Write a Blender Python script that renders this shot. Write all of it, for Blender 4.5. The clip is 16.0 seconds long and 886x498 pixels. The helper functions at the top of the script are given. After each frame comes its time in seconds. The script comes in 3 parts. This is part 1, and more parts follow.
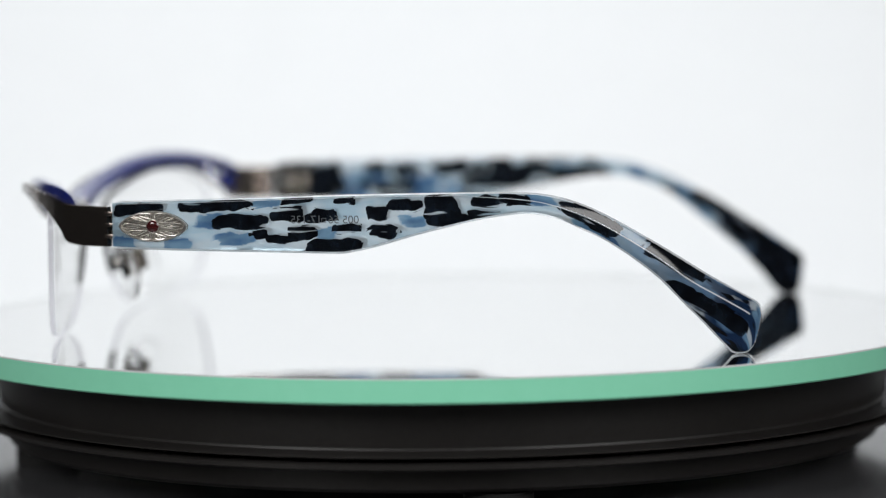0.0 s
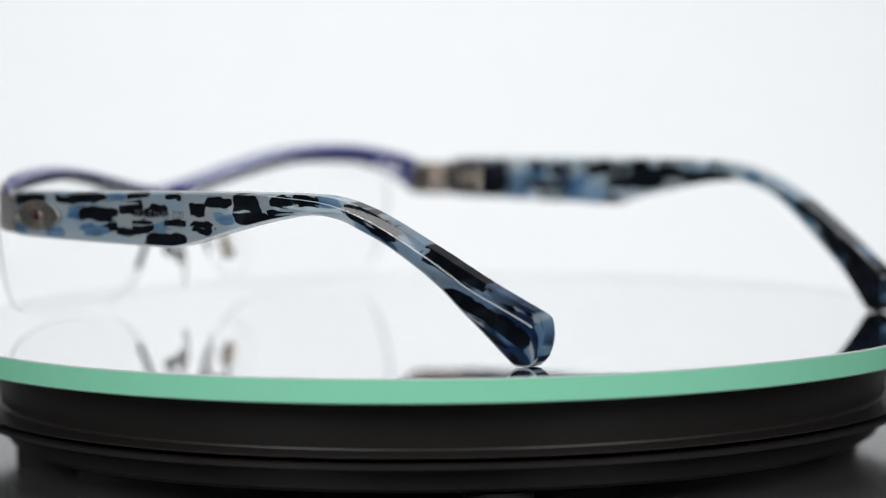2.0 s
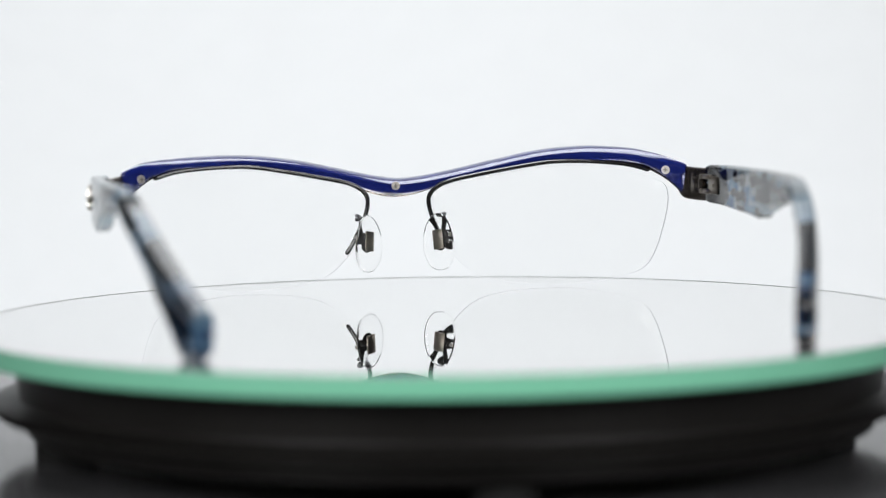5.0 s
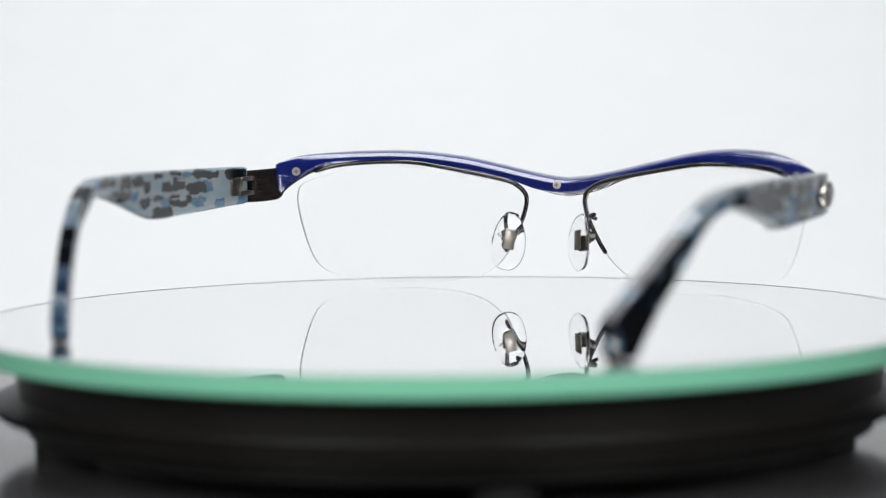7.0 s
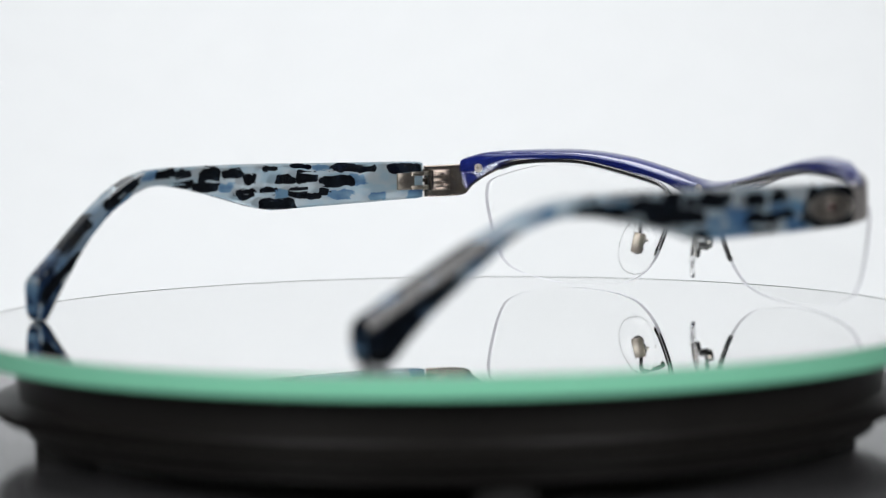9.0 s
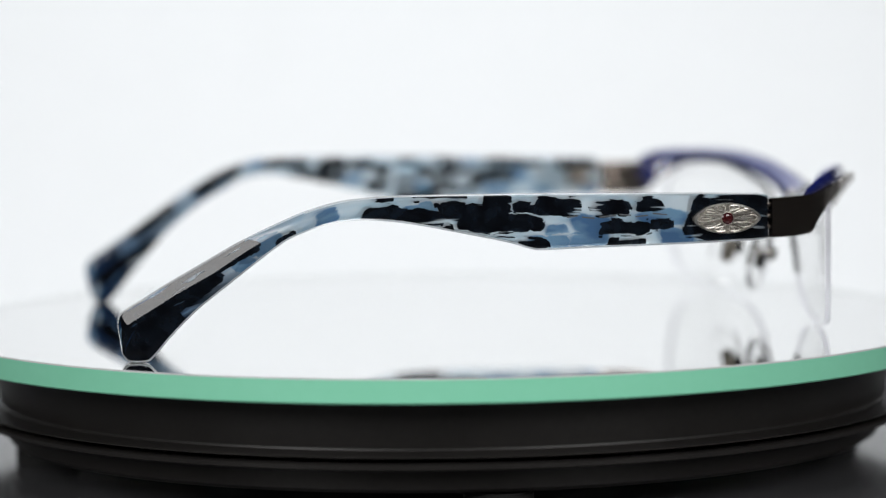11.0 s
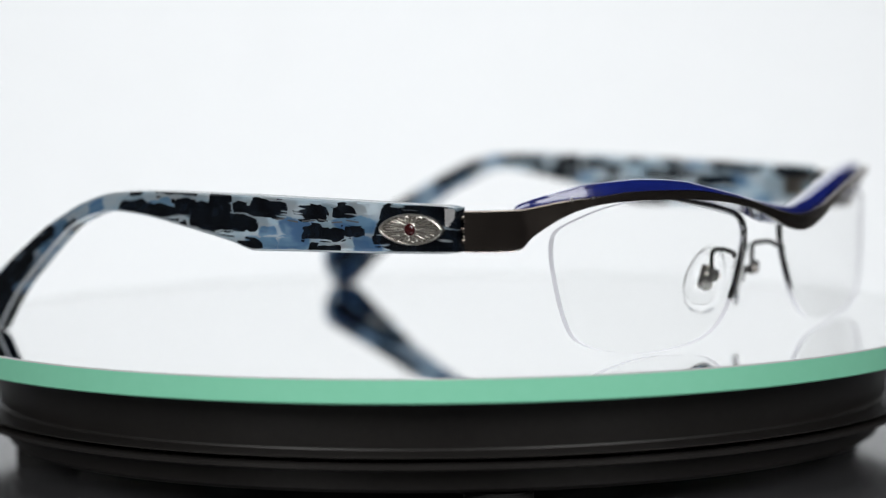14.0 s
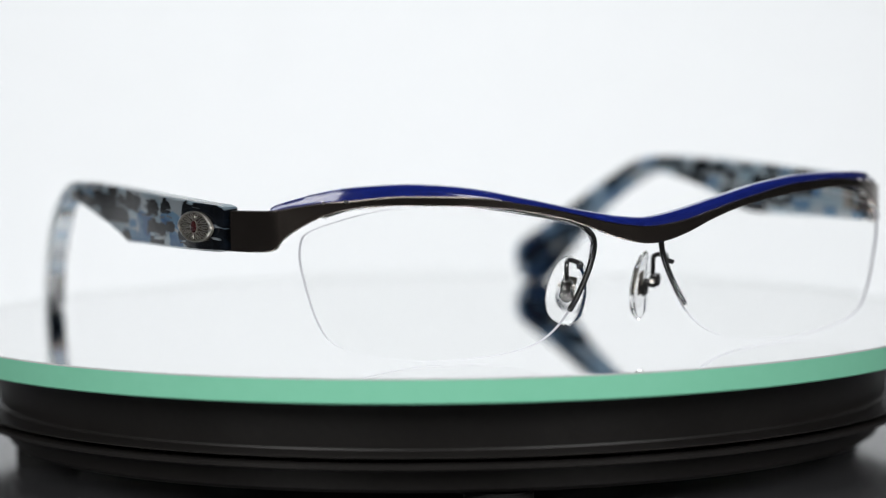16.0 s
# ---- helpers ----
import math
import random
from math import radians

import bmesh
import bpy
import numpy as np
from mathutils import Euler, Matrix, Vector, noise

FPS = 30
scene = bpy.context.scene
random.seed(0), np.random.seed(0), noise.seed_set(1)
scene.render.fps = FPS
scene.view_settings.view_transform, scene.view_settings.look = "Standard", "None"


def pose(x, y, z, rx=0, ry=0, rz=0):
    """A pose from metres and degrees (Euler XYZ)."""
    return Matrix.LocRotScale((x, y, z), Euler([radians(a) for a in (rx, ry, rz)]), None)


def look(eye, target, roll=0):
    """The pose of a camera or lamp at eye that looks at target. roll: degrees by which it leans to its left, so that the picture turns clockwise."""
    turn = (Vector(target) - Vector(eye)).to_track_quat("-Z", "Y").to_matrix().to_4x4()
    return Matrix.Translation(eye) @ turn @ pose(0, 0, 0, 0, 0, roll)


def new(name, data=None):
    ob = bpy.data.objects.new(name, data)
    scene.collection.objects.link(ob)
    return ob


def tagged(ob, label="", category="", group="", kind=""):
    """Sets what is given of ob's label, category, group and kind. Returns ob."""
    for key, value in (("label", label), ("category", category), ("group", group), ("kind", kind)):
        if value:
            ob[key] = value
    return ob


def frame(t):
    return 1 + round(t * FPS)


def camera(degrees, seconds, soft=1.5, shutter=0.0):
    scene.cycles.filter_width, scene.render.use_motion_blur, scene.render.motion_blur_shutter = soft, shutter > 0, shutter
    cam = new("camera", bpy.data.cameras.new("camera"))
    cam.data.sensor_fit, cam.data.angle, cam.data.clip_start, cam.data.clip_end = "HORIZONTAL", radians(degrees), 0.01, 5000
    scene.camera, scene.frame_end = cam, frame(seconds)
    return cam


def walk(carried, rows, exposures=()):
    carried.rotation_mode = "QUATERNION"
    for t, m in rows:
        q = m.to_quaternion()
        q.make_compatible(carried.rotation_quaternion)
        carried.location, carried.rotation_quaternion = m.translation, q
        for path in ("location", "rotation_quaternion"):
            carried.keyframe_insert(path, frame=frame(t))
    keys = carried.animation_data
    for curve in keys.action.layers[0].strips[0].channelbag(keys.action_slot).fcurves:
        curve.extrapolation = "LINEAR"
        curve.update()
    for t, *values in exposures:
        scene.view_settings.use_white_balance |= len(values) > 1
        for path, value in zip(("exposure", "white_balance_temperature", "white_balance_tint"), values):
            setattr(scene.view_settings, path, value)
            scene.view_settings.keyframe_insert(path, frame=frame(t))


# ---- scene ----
MM = 0.001

# ---- camera: a tripod, eased back a little while the lens refocuses ----
cam = camera(16.06, 16.0, 1.2)
cam.data.dof.use_dof = True
cam.data.dof.aperture_fstop = 8.0


def view(dist, pitch, yaw):
    eye = Vector((0.0, -dist, 0.0719))
    p, w = radians(pitch), radians(yaw)
    return look(eye, eye + Vector((math.sin(w) * math.cos(p), math.cos(w) * math.cos(p), math.sin(p))), -0.653)


NEAR, FAR = view(0.7023, -4.578, 0.0314), view(0.7204, -4.4395, -0.1153)
walk(cam, [(0.0, NEAR), (3.5, NEAR), (3.6, NEAR), (3.85, FAR), (4.0, FAR), (9.2, FAR), (9.9, FAR), (10.4, NEAR), (11.3, NEAR), (16.0, NEAR)],
     [(0.0, -0.18), (3.6, -0.18), (3.9, -0.22), (9.9, -0.22), (10.4, -0.18), (16.0, -0.18)])

# the focus is pulled from the near edge of the turntable to its far side and back again
focus_mark = new("focus_mark")
cam.data.dof.focus_object = focus_mark
SHARP_NEAR, SHARP_FAR = pose(0, -0.078, 0.02), pose(0, 0.078, 0.02)
walk(focus_mark, [(0.0, SHARP_NEAR), (3.5, SHARP_NEAR), (3.6, SHARP_NEAR), (3.85, SHARP_FAR), (4.0, SHARP_FAR), (9.2, SHARP_FAR), (9.9, SHARP_FAR), (10.4, SHARP_NEAR), (11.3, SHARP_NEAR), (16.0, SHARP_NEAR)])

# ---- light: white studio sweep under a big overhead softbox ----
world = bpy.data.worlds.new("studio")
scene.world = world
world.use_nodes = True
world.node_tree.nodes["Background"].inputs[0].default_value = (0.75, 0.85, 1.0, 1)
world.node_tree.nodes["Background"].inputs[1].default_value = 0.12


def area(name, eye, target, sx, sy, watts, color=(1, 1, 1)):
    d = bpy.data.lights.new(name, "AREA")
    d.shape, d.size, d.size_y, d.energy, d.color = "RECTANGLE", sx, sy, watts, color
    ob = new(name, d)
    ob.matrix_world = look(eye, target)
    return ob


area("softbox_light", (0.0, 0.25, 0.85), (0, 0.25, 0), 0.5, 0.8, 7.3, (0.965, 0.985, 1.0))
area("backdrop_light", (-0.22, 0.25, 1.0), (-0.12, 0.95, 0.1), 1.0, 0.4, 2.42, (0.92, 0.965, 1.0))
# added fill from both sides in front, no known lamps; brightens the green edge
for sx in (-1, 1):
    area("front_fill_light", (0.6 * sx, -0.9, 0.5), (0, 0, 0.02), 0.5, 0.5, 5.6, (1.0, 0.995, 0.99))

# ---- materials ----


def mat(name, color=(0.8, 0.8, 0.8), rough=0.4, metal=0.0, coat=0.0, spec=0.5, trans=0.0, ior=1.5):
    m = bpy.data.materials.new(name)
    m.use_nodes = True
    b = m.node_tree.nodes["Principled BSDF"]
    b.inputs["Base Color"].default_value = (*color, 1)
    b.inputs["Roughness"].default_value = rough
    b.inputs["Metallic"].default_value = metal
    b.inputs["Coat Weight"].default_value = coat
    b.inputs["Specular IOR Level"].default_value = spec
    b.inputs["Transmission Weight"].default_value = trans
    b.inputs["IOR"].default_value = ior
    return m


def node(m, kind, **sets):
    n = m.node_tree.nodes.new(kind)
    for key, value in sets.items():
        n.inputs[key.replace("_", " ")].default_value = value
    return n


def link(m, a, b):
    m.node_tree.links.new(a, b)


def grain(m, scale, low, high, bump=0.0, rough=None):
    """Two scales of noise on colour, with a fine relief."""
    b = m.node_tree.nodes["Principled BSDF"]
    co = node(m, "ShaderNodeTexCoord")
    fine = node(m, "ShaderNodeTexNoise", Scale=scale, Detail=6.0)
    wide = node(m, "ShaderNodeTexNoise", Scale=scale * 0.08, Detail=3.0)
    for n in (fine, wide):
        link(m, co.outputs["Object"], n.inputs["Vector"])
    mix = node(m, "ShaderNodeMath")
    mix.operation = "ADD"
    link(m, fine.outputs["Fac"], mix.inputs[0])
    link(m, wide.outputs["Fac"], mix.inputs[1])
    ramp = node(m, "ShaderNodeMapRange", From_Min=0.6, From_Max=1.4)
    link(m, mix.outputs[0], ramp.inputs["Value"])
    col = m.node_tree.nodes.new("ShaderNodeMix")
    col.data_type = "RGBA"
    col.inputs[6].default_value, col.inputs[7].default_value = (*low, 1), (*high, 1)
    link(m, ramp.outputs[0], col.inputs[0])
    link(m, col.outputs[2], b.inputs["Base Color"])
    if rough:
        rr = node(m, "ShaderNodeMapRange", From_Min=0.6, From_Max=1.4, To_Min=rough[0], To_Max=rough[1])
        link(m, mix.outputs[0], rr.inputs["Value"])
        link(m, rr.outputs[0], b.inputs["Roughness"])
    if bump:
        bp = node(m, "ShaderNodeBump", Strength=bump, Distance=0.0002)
        link(m, fine.outputs["Fac"], bp.inputs["Height"])
        link(m, bp.outputs[0], b.inputs["Normal"])
    return m


def see_through(m, share, color=None):
    """Mixes a translucent share into a principled plastic."""
    b = m.node_tree.nodes["Principled BSDF"]
    out = m.node_tree.nodes["Material Output"]
    t = m.node_tree.nodes.new("ShaderNodeBsdfTranslucent")
    mix = m.node_tree.nodes.new("ShaderNodeMixShader")
    mix.inputs[0].default_value = share
    if b.inputs["Base Color"].links:
        link(m, b.inputs["Base Color"].links[0].from_socket, t.inputs[0])
    else:
        t.inputs[0].default_value = (*(color or b.inputs["Base Color"].default_value[:3]), 1)
    link(m, b.outputs[0], mix.inputs[1])
    link(m, t.outputs[0], mix.inputs[2])
    link(m, mix.outputs[0], out.inputs["Surface"])
    return m


# chips in the acetate, in millimetres: along the arm, up, half length, half height
CHIPS_L = [(49.3, 30.3, 5.1, 0.9), (32.5, 30.7, 6.8, 0.9), (26.5, 27.3, 5.3, 1.0), (23.2, 24.7, 1.6, 0.8), (19.3, 23.5, 2.8, 0.4), (17.3, 28.6, 2.7, 1.1), (14.9, 31.1, 3.1, 0.3), (5.6, 30.8, 1.7, 0.3), (9.6, 28.4, 2.1, 0.7), (10.7, 27.6, 3.2, 0.6), (14.4, 24.8, 2.8, 1.3), (8.0, 21.8, 5.4, 1.0), (4.9, 25.2, 2.3, 0.6), (-1.1, 28.1, 2.0, 1.1), (-1.7, 24.5, 2.5, 0.9), (-6.1, 29.9, 2.9, 0.8), (-13.3, 29.3, 3.2, 2.1), (-14.7, 26.8, 3.5, 1.0), (-22.6, 30.4, 2.4, 0.7), (-28.9, 30.6, 3.1, 1.0), (-21.7, 27.5, 2.8, 0.8), (-43.6, 30.3, 6.4, 1.5), (-60.9, 31.0, 6.6, 2.0), (-71.8, 26.0, 8.5, 2.2)]
WASH_L = [(33.7, 27.7, 3.5, 1.3), (28.6, 24.1, 4.0, 1.1), (40.0, 23.2, 3.0, 0.9), (22.2, 30.9, 3.5, 0.7), (9.4, 24.3, 2.3, 1.2), (-8.0, 26.6, 2.6, 1.2), (-33.7, 30.7, 2.4, 1.3), (51.7, 23.7, 2.5, 1.3), (-45.4, 27.1, 6.0, 1.6), (-77.1, 29.3, 3.0, 1.2)]
CHIPS_R = [(-25.2, 28.3, 4.1, 1.6), (-17.9, 27.4, 3.3, 1.4), (-11.3, 28.6, 3.1, 1.7), (-4.4, 28.8, 4.3, 0.9), (-1.5, 26.2, 8.1, 1.5), (-13.6, 31.5, 5.1, 0.4), (-2.4, 30.8, 2.7, 0.7), (-26.1, 31.7, 1.7, 0.3), (4.1, 29.2, 3.1, 0.7), (10.4, 29.4, 4.3, 1.6), (-12.6, 25.3, 1.3, 0.4), (-2.8, 23.0, 2.3, 0.5), (4.5, 21.8, 2.7, 0.9), (21.0, 29.2, 3.6, 1.4), (28.6, 29.6, 2.7, 1.1), (21.0, 25.1, 2.2, 1.2), (25.8, 24.9, 2.7, 1.0), (31.2, 25.8, 2.6, 0.8), (24.8, 21.9, 3.3, 0.7), (45.9, 27.0, 8.9, 4.9), (-46.3, 28.4, 1.8, 1.2), (-56.9, 30.6, 5.2, 1.6), (-71.9, 29.4, 11.0, 2.8), (-79.4, 25.5, 7.0, 5.0)]
WASH_R = [(-18.1, 29.6, 3.4, 0.8), (9.5, 24.8, 2.3, 1.0), (8.3, 22.1, 4.0, 1.3), (16.8, 25.8, 3.9, 2.0), (16.6, 22.7, 4.9, 1.3), (31.6, 27.4, 5.2, 1.6), (34.3, 23.3, 3.4, 1.9), (-37.0, 28.8, 2.2, 2.6), (-50.9, 29.5, 3.8, 1.6), (-55.9, 28.0, 2.0, 1.2)]


def tortoise(name, seed, chips, washes):
    """Cut chips of black and washes of blue laid in pale translucent acetate, darker towards the temple tip."""
    m = mat(name, rough=0.5, spec=0.0)
    b = m.node_tree.nodes["Principled BSDF"]
    co = node(m, "ShaderNodeAttribute")  # runs along the arm, round its bend
    co.attribute_name = "grain"

    def vec(op, a, c):
        n = m.node_tree.nodes.new("ShaderNodeVectorMath")
        n.operation = op
        for k, v in enumerate((a, c)):
            if isinstance(v, tuple):
                n.inputs[k].default_value = v
            else:
                link(m, v, n.inputs[k])
        return n

    def math_node(op, a, c):
        n = m.node_tree.nodes.new("ShaderNodeMath")
        n.operation = op
        for k, v in enumerate((a, c)):
            if isinstance(v, (int, float)):
                n.inputs[k].default_value = v
            else:
                link(m, v, n.inputs[k])
        return n.outputs[0]

    def ramp_down(value, lo, hi):
        n = node(m, "ShaderNodeMapRange", From_Min=lo, From_Max=hi, To_Min=1.0, To_Max=0.0)
        link(m, value, n.inputs["Value"])
        return n.outputs[0]

    def noisy(scale, detail, size=(1, 1, 1), turn=0):
        mp = node(m, "ShaderNodeMapping", Scale=size, Location=(seed * 2.7, seed * 4.1, seed * 1.3), Rotation=(radians(turn), 0, 0))
        link(m, co.outputs["Vector"], mp.inputs[0])
        n = node(m, "ShaderNodeTexNoise", Scale=scale, Detail=detail)
        link(m, mp.outputs[0], n.inputs["Vector"])
        return n

    def mixed(share, first, second):
        n = m.node_tree.nodes.new("ShaderNodeMix")
        n.data_type = "RGBA"
        link(m, share, n.inputs[0])
        for k, v in ((6, first), (7, second)):
            if isinstance(v, tuple):
                n.inputs[k].default_value = (*v, 1)
            else:
                link(m, v, n.inputs[k])
        return n.outputs[2]

    # ragged outlines: millimetres, bent by noise at two scales
    at = vec("MULTIPLY", co.outputs["Vector"], (1000, 1000, 1000)).outputs[0]
    torn = m.node_tree.nodes.new("ShaderNodeTexVoronoi")
    torn.inputs["Scale"].default_value = 1.0
    lie = node(m, "ShaderNodeMapping", Scale=(60, 300, 560), Location=(seed, seed * 3.3, seed * 1.9), Rotation=(radians(14), 0, 0))
    link(m, co.outputs["Vector"], lie.inputs[0])
    link(m, lie.outputs[0], torn.inputs["Vector"])
    for source, along, up in ((noisy(220.0, 1.0), 4.2, 1.5), (noisy(900.0, 2.0), 0.7, 0.45), (torn, 1.0, 0.6)):
        off = vec("SUBTRACT", source.outputs["Color"], (0.5, 0.5, 0.5)).outputs[0]
        at = vec("ADD", at, vec("MULTIPLY", off, (0, along, up)).outputs[0]).outputs[0]

    def nearest(pieces, grow):
        best = 9.0
        for u, z, hl, hh in pieces:
            d = vec("SUBTRACT", at, (0, u, z))
            d = vec("MULTIPLY", d.outputs[0], (0, 1 / (hl + grow), 1 / (hh + 0.8 * grow)))
            d2 = vec("MULTIPLY", d.outputs[0], d.outputs[0])
            best = math_node("MINIMUM", vec("DOT_PRODUCT", d2.outputs[0], d2.outputs[0]).outputs["Value"], best)
        return best

    xyz = m.node_tree.nodes.new("ShaderNodeSeparateXYZ")
    link(m, co.outputs["Vector"], xyz.inputs[0])
    tail = ramp_down(xyz.outputs["Y"], -0.075, -0.03)
    band = noisy(1.0, 2.0, (60, 85, 300), 6)
    cloud = noisy(300.0, 4.0)
    tone = math_node("ADD", math_node("MULTIPLY", band.outputs["Fac"], 0.75), math_node("MULTIPLY", cloud.outputs["Fac"], 0.25))
    pale = mixed(ramp_down(tone, 0.40, 0.56), (0.82, 0.90, 0.95), (0.54, 0.72, 0.84))
    blue = mixed(ramp_down(tone, 0.42, 0.58), (0.22, 0.40, 0.58), (0.09, 0.20, 0.38))
    wash = ramp_down(nearest(washes, 0.1), 0.6, 1.4)
    streak = ramp_down(math_node("SUBTRACT", tone, math_node("MULTIPLY", tail, 0.2)), 0.42, 0.5)
    blued = math_node("MAXIMUM", wash, math_node("MULTIPLY", tail, streak))
    deep = noisy(1.0, 2.0, (60, 140, 420), -8)
    blue = mixed(math_node("MULTIPLY", tail, ramp_down(deep.outputs["Fac"], 0.52, 0.60)), blue, (0.016, 0.040, 0.10))
    body = mixed(blued, pale, blue)
    # thin pale streaks drawn out along the arm cut through the chips
    thread = noisy(1.0, 2.0, (60, 75, 620), 4)
    kept = ramp_down(thread.outputs["Fac"], 0.61, 0.65)
    dusk = math_node("MULTIPLY", ramp_down(xyz.outputs["Y"], -0.07, -0.055), ramp_down(deep.outputs["Fac"], 0.41, 0.44))
    black = math_node("MULTIPLY", math_node("MAXIMUM", ramp_down(nearest(chips, 0.42), 0.94, 1.06), dusk), kept)
    ink = mixed(ramp_down(cloud.outputs["Fac"], 0.35, 0.6), (0.005, 0.006, 0.009), (0.012, 0.018, 0.028))
    colour = mixed(black, body, ink)
    link(m, colour, b.inputs["Base Color"])
    see_through(m, 0.5)
    # the pale acetate is nearly clear
    out = m.node_tree.nodes["Material Output"]
    inner = out.inputs["Surface"].links[0].from_socket
    clear_part = m.node_tree.nodes.new("ShaderNodeBsdfTransparent")
    clear_part.inputs[0].default_value = (0.86, 0.94, 0.985, 1)
    grey = m.node_tree.nodes.new("ShaderNodeRGBToBW")
    link(m, colour, grey.inputs[0])
    mix = m.node_tree.nodes.new("ShaderNodeMixShader")
    link(m, math_node("MULTIPLY", grey.outputs[0], 0.5), mix.inputs[0])
    link(m, inner, mix.inputs[1])
    link(m, clear_part.outputs[0], mix.inputs[2])
    link(m, mix.outputs[0], out.inputs["Surface"])
    return lacquer(m, 1.55)


def lacquer(m, ior=1.5, rough=0.05):
    """A polished clear skin over the material, as strong as its Fresnel share."""
    out = m.node_tree.nodes["Material Output"]
    inner = out.inputs["Surface"].links[0].from_socket
    skin = node(m, "ShaderNodeBsdfGlossy", Roughness=rough)
    share = node(m, "ShaderNodeFresnel", IOR=ior)
    mix = m.node_tree.nodes.new("ShaderNodeMixShader")
    link(m, share.outputs[0], mix.inputs[0])
    link(m, inner, mix.inputs[1])
    link(m, skin.outputs[0], mix.inputs[2])
    link(m, mix.outputs[0], out.inputs["Surface"])
    return m


PAPER = grain(mat("white_paper", rough=0.7), 900, (0.80, 0.81, 0.82), (0.84, 0.85, 0.86), 0.05)
WALL = grain(mat("dim_room_paint", rough=0.8), 20, (0.14, 0.14, 0.14), (0.17, 0.17, 0.17))
TOP = grain(mat("grey_gloss_laminate", rough=0.2, spec=0.5), 60, (0.085, 0.085, 0.09), (0.095, 0.095, 0.10), 0.0, (0.16, 0.2))
EDGE = see_through(grain(mat("green_glass_edge", rough=0.18, coat=0.3), 300, (0.34, 0.95, 0.64), (0.37, 0.98, 0.68)), 0.02)
EDGE_PALE = grain(mat("ground_glass_bevel", rough=0.5), 900, (0.46, 0.48, 0.47), (0.54, 0.56, 0.55), 0.1)
PAD = mat("clear_silicone", (1, 1, 1), 0.06, trans=1.0, ior=1.24)


def clear(name, tint, base, gloss, top=0.9):
    """Thin clear plastic: straight through, with a Fresnel gloss."""
    m = mat(name)
    t = m.node_tree.nodes.new("ShaderNodeBsdfTransparent")
    t.inputs[0].default_value = (*tint, 1)
    g = m.node_tree.nodes.new("ShaderNodeBsdfGlossy")
    g.inputs["Roughness"].default_value = gloss
    f = m.node_tree.nodes.new("ShaderNodeLayerWeight")
    p = m.node_tree.nodes.new("ShaderNodeMath")
    p.operation = "POWER"
    p.inputs[1].default_value = 5.0
    link(m, f.outputs["Facing"], p.inputs[0])
    w = node(m, "ShaderNodeMapRange", To_Min=base, To_Max=top)
    link(m, p.outputs[0], w.inputs["Value"])
    mix = m.node_tree.nodes.new("ShaderNodeMixShader")
    link(m, w.outputs[0], mix.inputs[0])
    link(m, t.outputs[0], mix.inputs[1])
    link(m, g.outputs[0], mix.inputs[2])
    link(m, mix.outputs[0], m.node_tree.nodes["Material Output"].inputs["Surface"])
    return m


LENS = clear("lens_plastic", (0.997, 0.998, 0.997), 0.012, 0.02, 0.45)
FACE = clear("mirror_face_glass", (1.0, 1.0, 1.0), 0.0, 0.0, 0.1)
LENS_EDGE_MAT = see_through(mat("ground_lens_edge", (0.90, 0.90, 0.95), 0.3), 0.6)
MIRROR = mat("silvering", (0.985, 0.992, 0.99), 0.0, metal=1.0)
BLACK = grain(mat("black_plastic", rough=0.4, spec=0.28), 700, (0.020, 0.0182, 0.0175), (0.028, 0.0258, 0.0245), 0.05, (0.38, 0.46))
RUBBER = grain(mat("black_rubber", rough=0.8), 500, (0.01, 0.01, 0.01), (0.02, 0.02, 0.02), 0.2)
GUN = grain(mat("gunmetal", rough=0.2, metal=1.0), 2500, (0.175, 0.148, 0.130), (0.198, 0.170, 0.150), 0.01, (0.19, 0.24))
WIRE = grain(mat("black_wire", rough=0.22, spec=0.6, coat=0.5), 1500, (0.012, 0.011, 0.011), (0.02, 0.019, 0.018), 0.02)
STEEL = grain(mat("nickel", rough=0.4, metal=1.0), 1200, (0.6, 0.57, 0.53), (0.74, 0.7, 0.65), 0.05)
SILVER = grain(mat("antique_silver", rough=0.28, metal=1.0), 1500, (0.68, 0.65, 0.6), (0.85, 0.82, 0.77), 0.1)
TARNISH = grain(mat("tarnished_silver", rough=0.5, metal=1.0), 1500, (0.2, 0.185, 0.16), (0.36, 0.33, 0.29), 0.2)
HINGE = grain(mat("worn_nickel", rough=0.3, metal=1.0), 1200, (0.26, 0.23, 0.2), (0.36, 0.33, 0.29), 0.05)
STONE = mat("red_stone", (0.055, 0.007, 0.008), 0.05, coat=1.0)
BLUE = grain(mat("blue_acetate", rough=0.14, coat=1.0, trans=0.4, ior=1.52), 400, (0.009, 0.020, 0.21), (0.015, 0.032, 0.29))
BLUE.node_tree.nodes["Principled BSDF"].inputs["Coat Roughness"].default_value = 0.12
# pale colour that stands in for the white glint on the temple edges
EDGE_GLINT = see_through(grain(mat("edge_glint_acetate", rough=0.1, coat=1.0), 500, (0.84, 0.89, 0.93), (0.92, 0.95, 0.97)), 0.5)
INK = mat("grey_ink", (0.09, 0.1, 0.11), 0.6)
TORT_L = tortoise("blue_tortoise_acetate", 1.0, CHIPS_L, WASH_L)
TORT_R = tortoise("blue_tortoise_acetate_b", 2.6, CHIPS_R, WASH_R)

# ---- mesh helpers (millimetres) ----


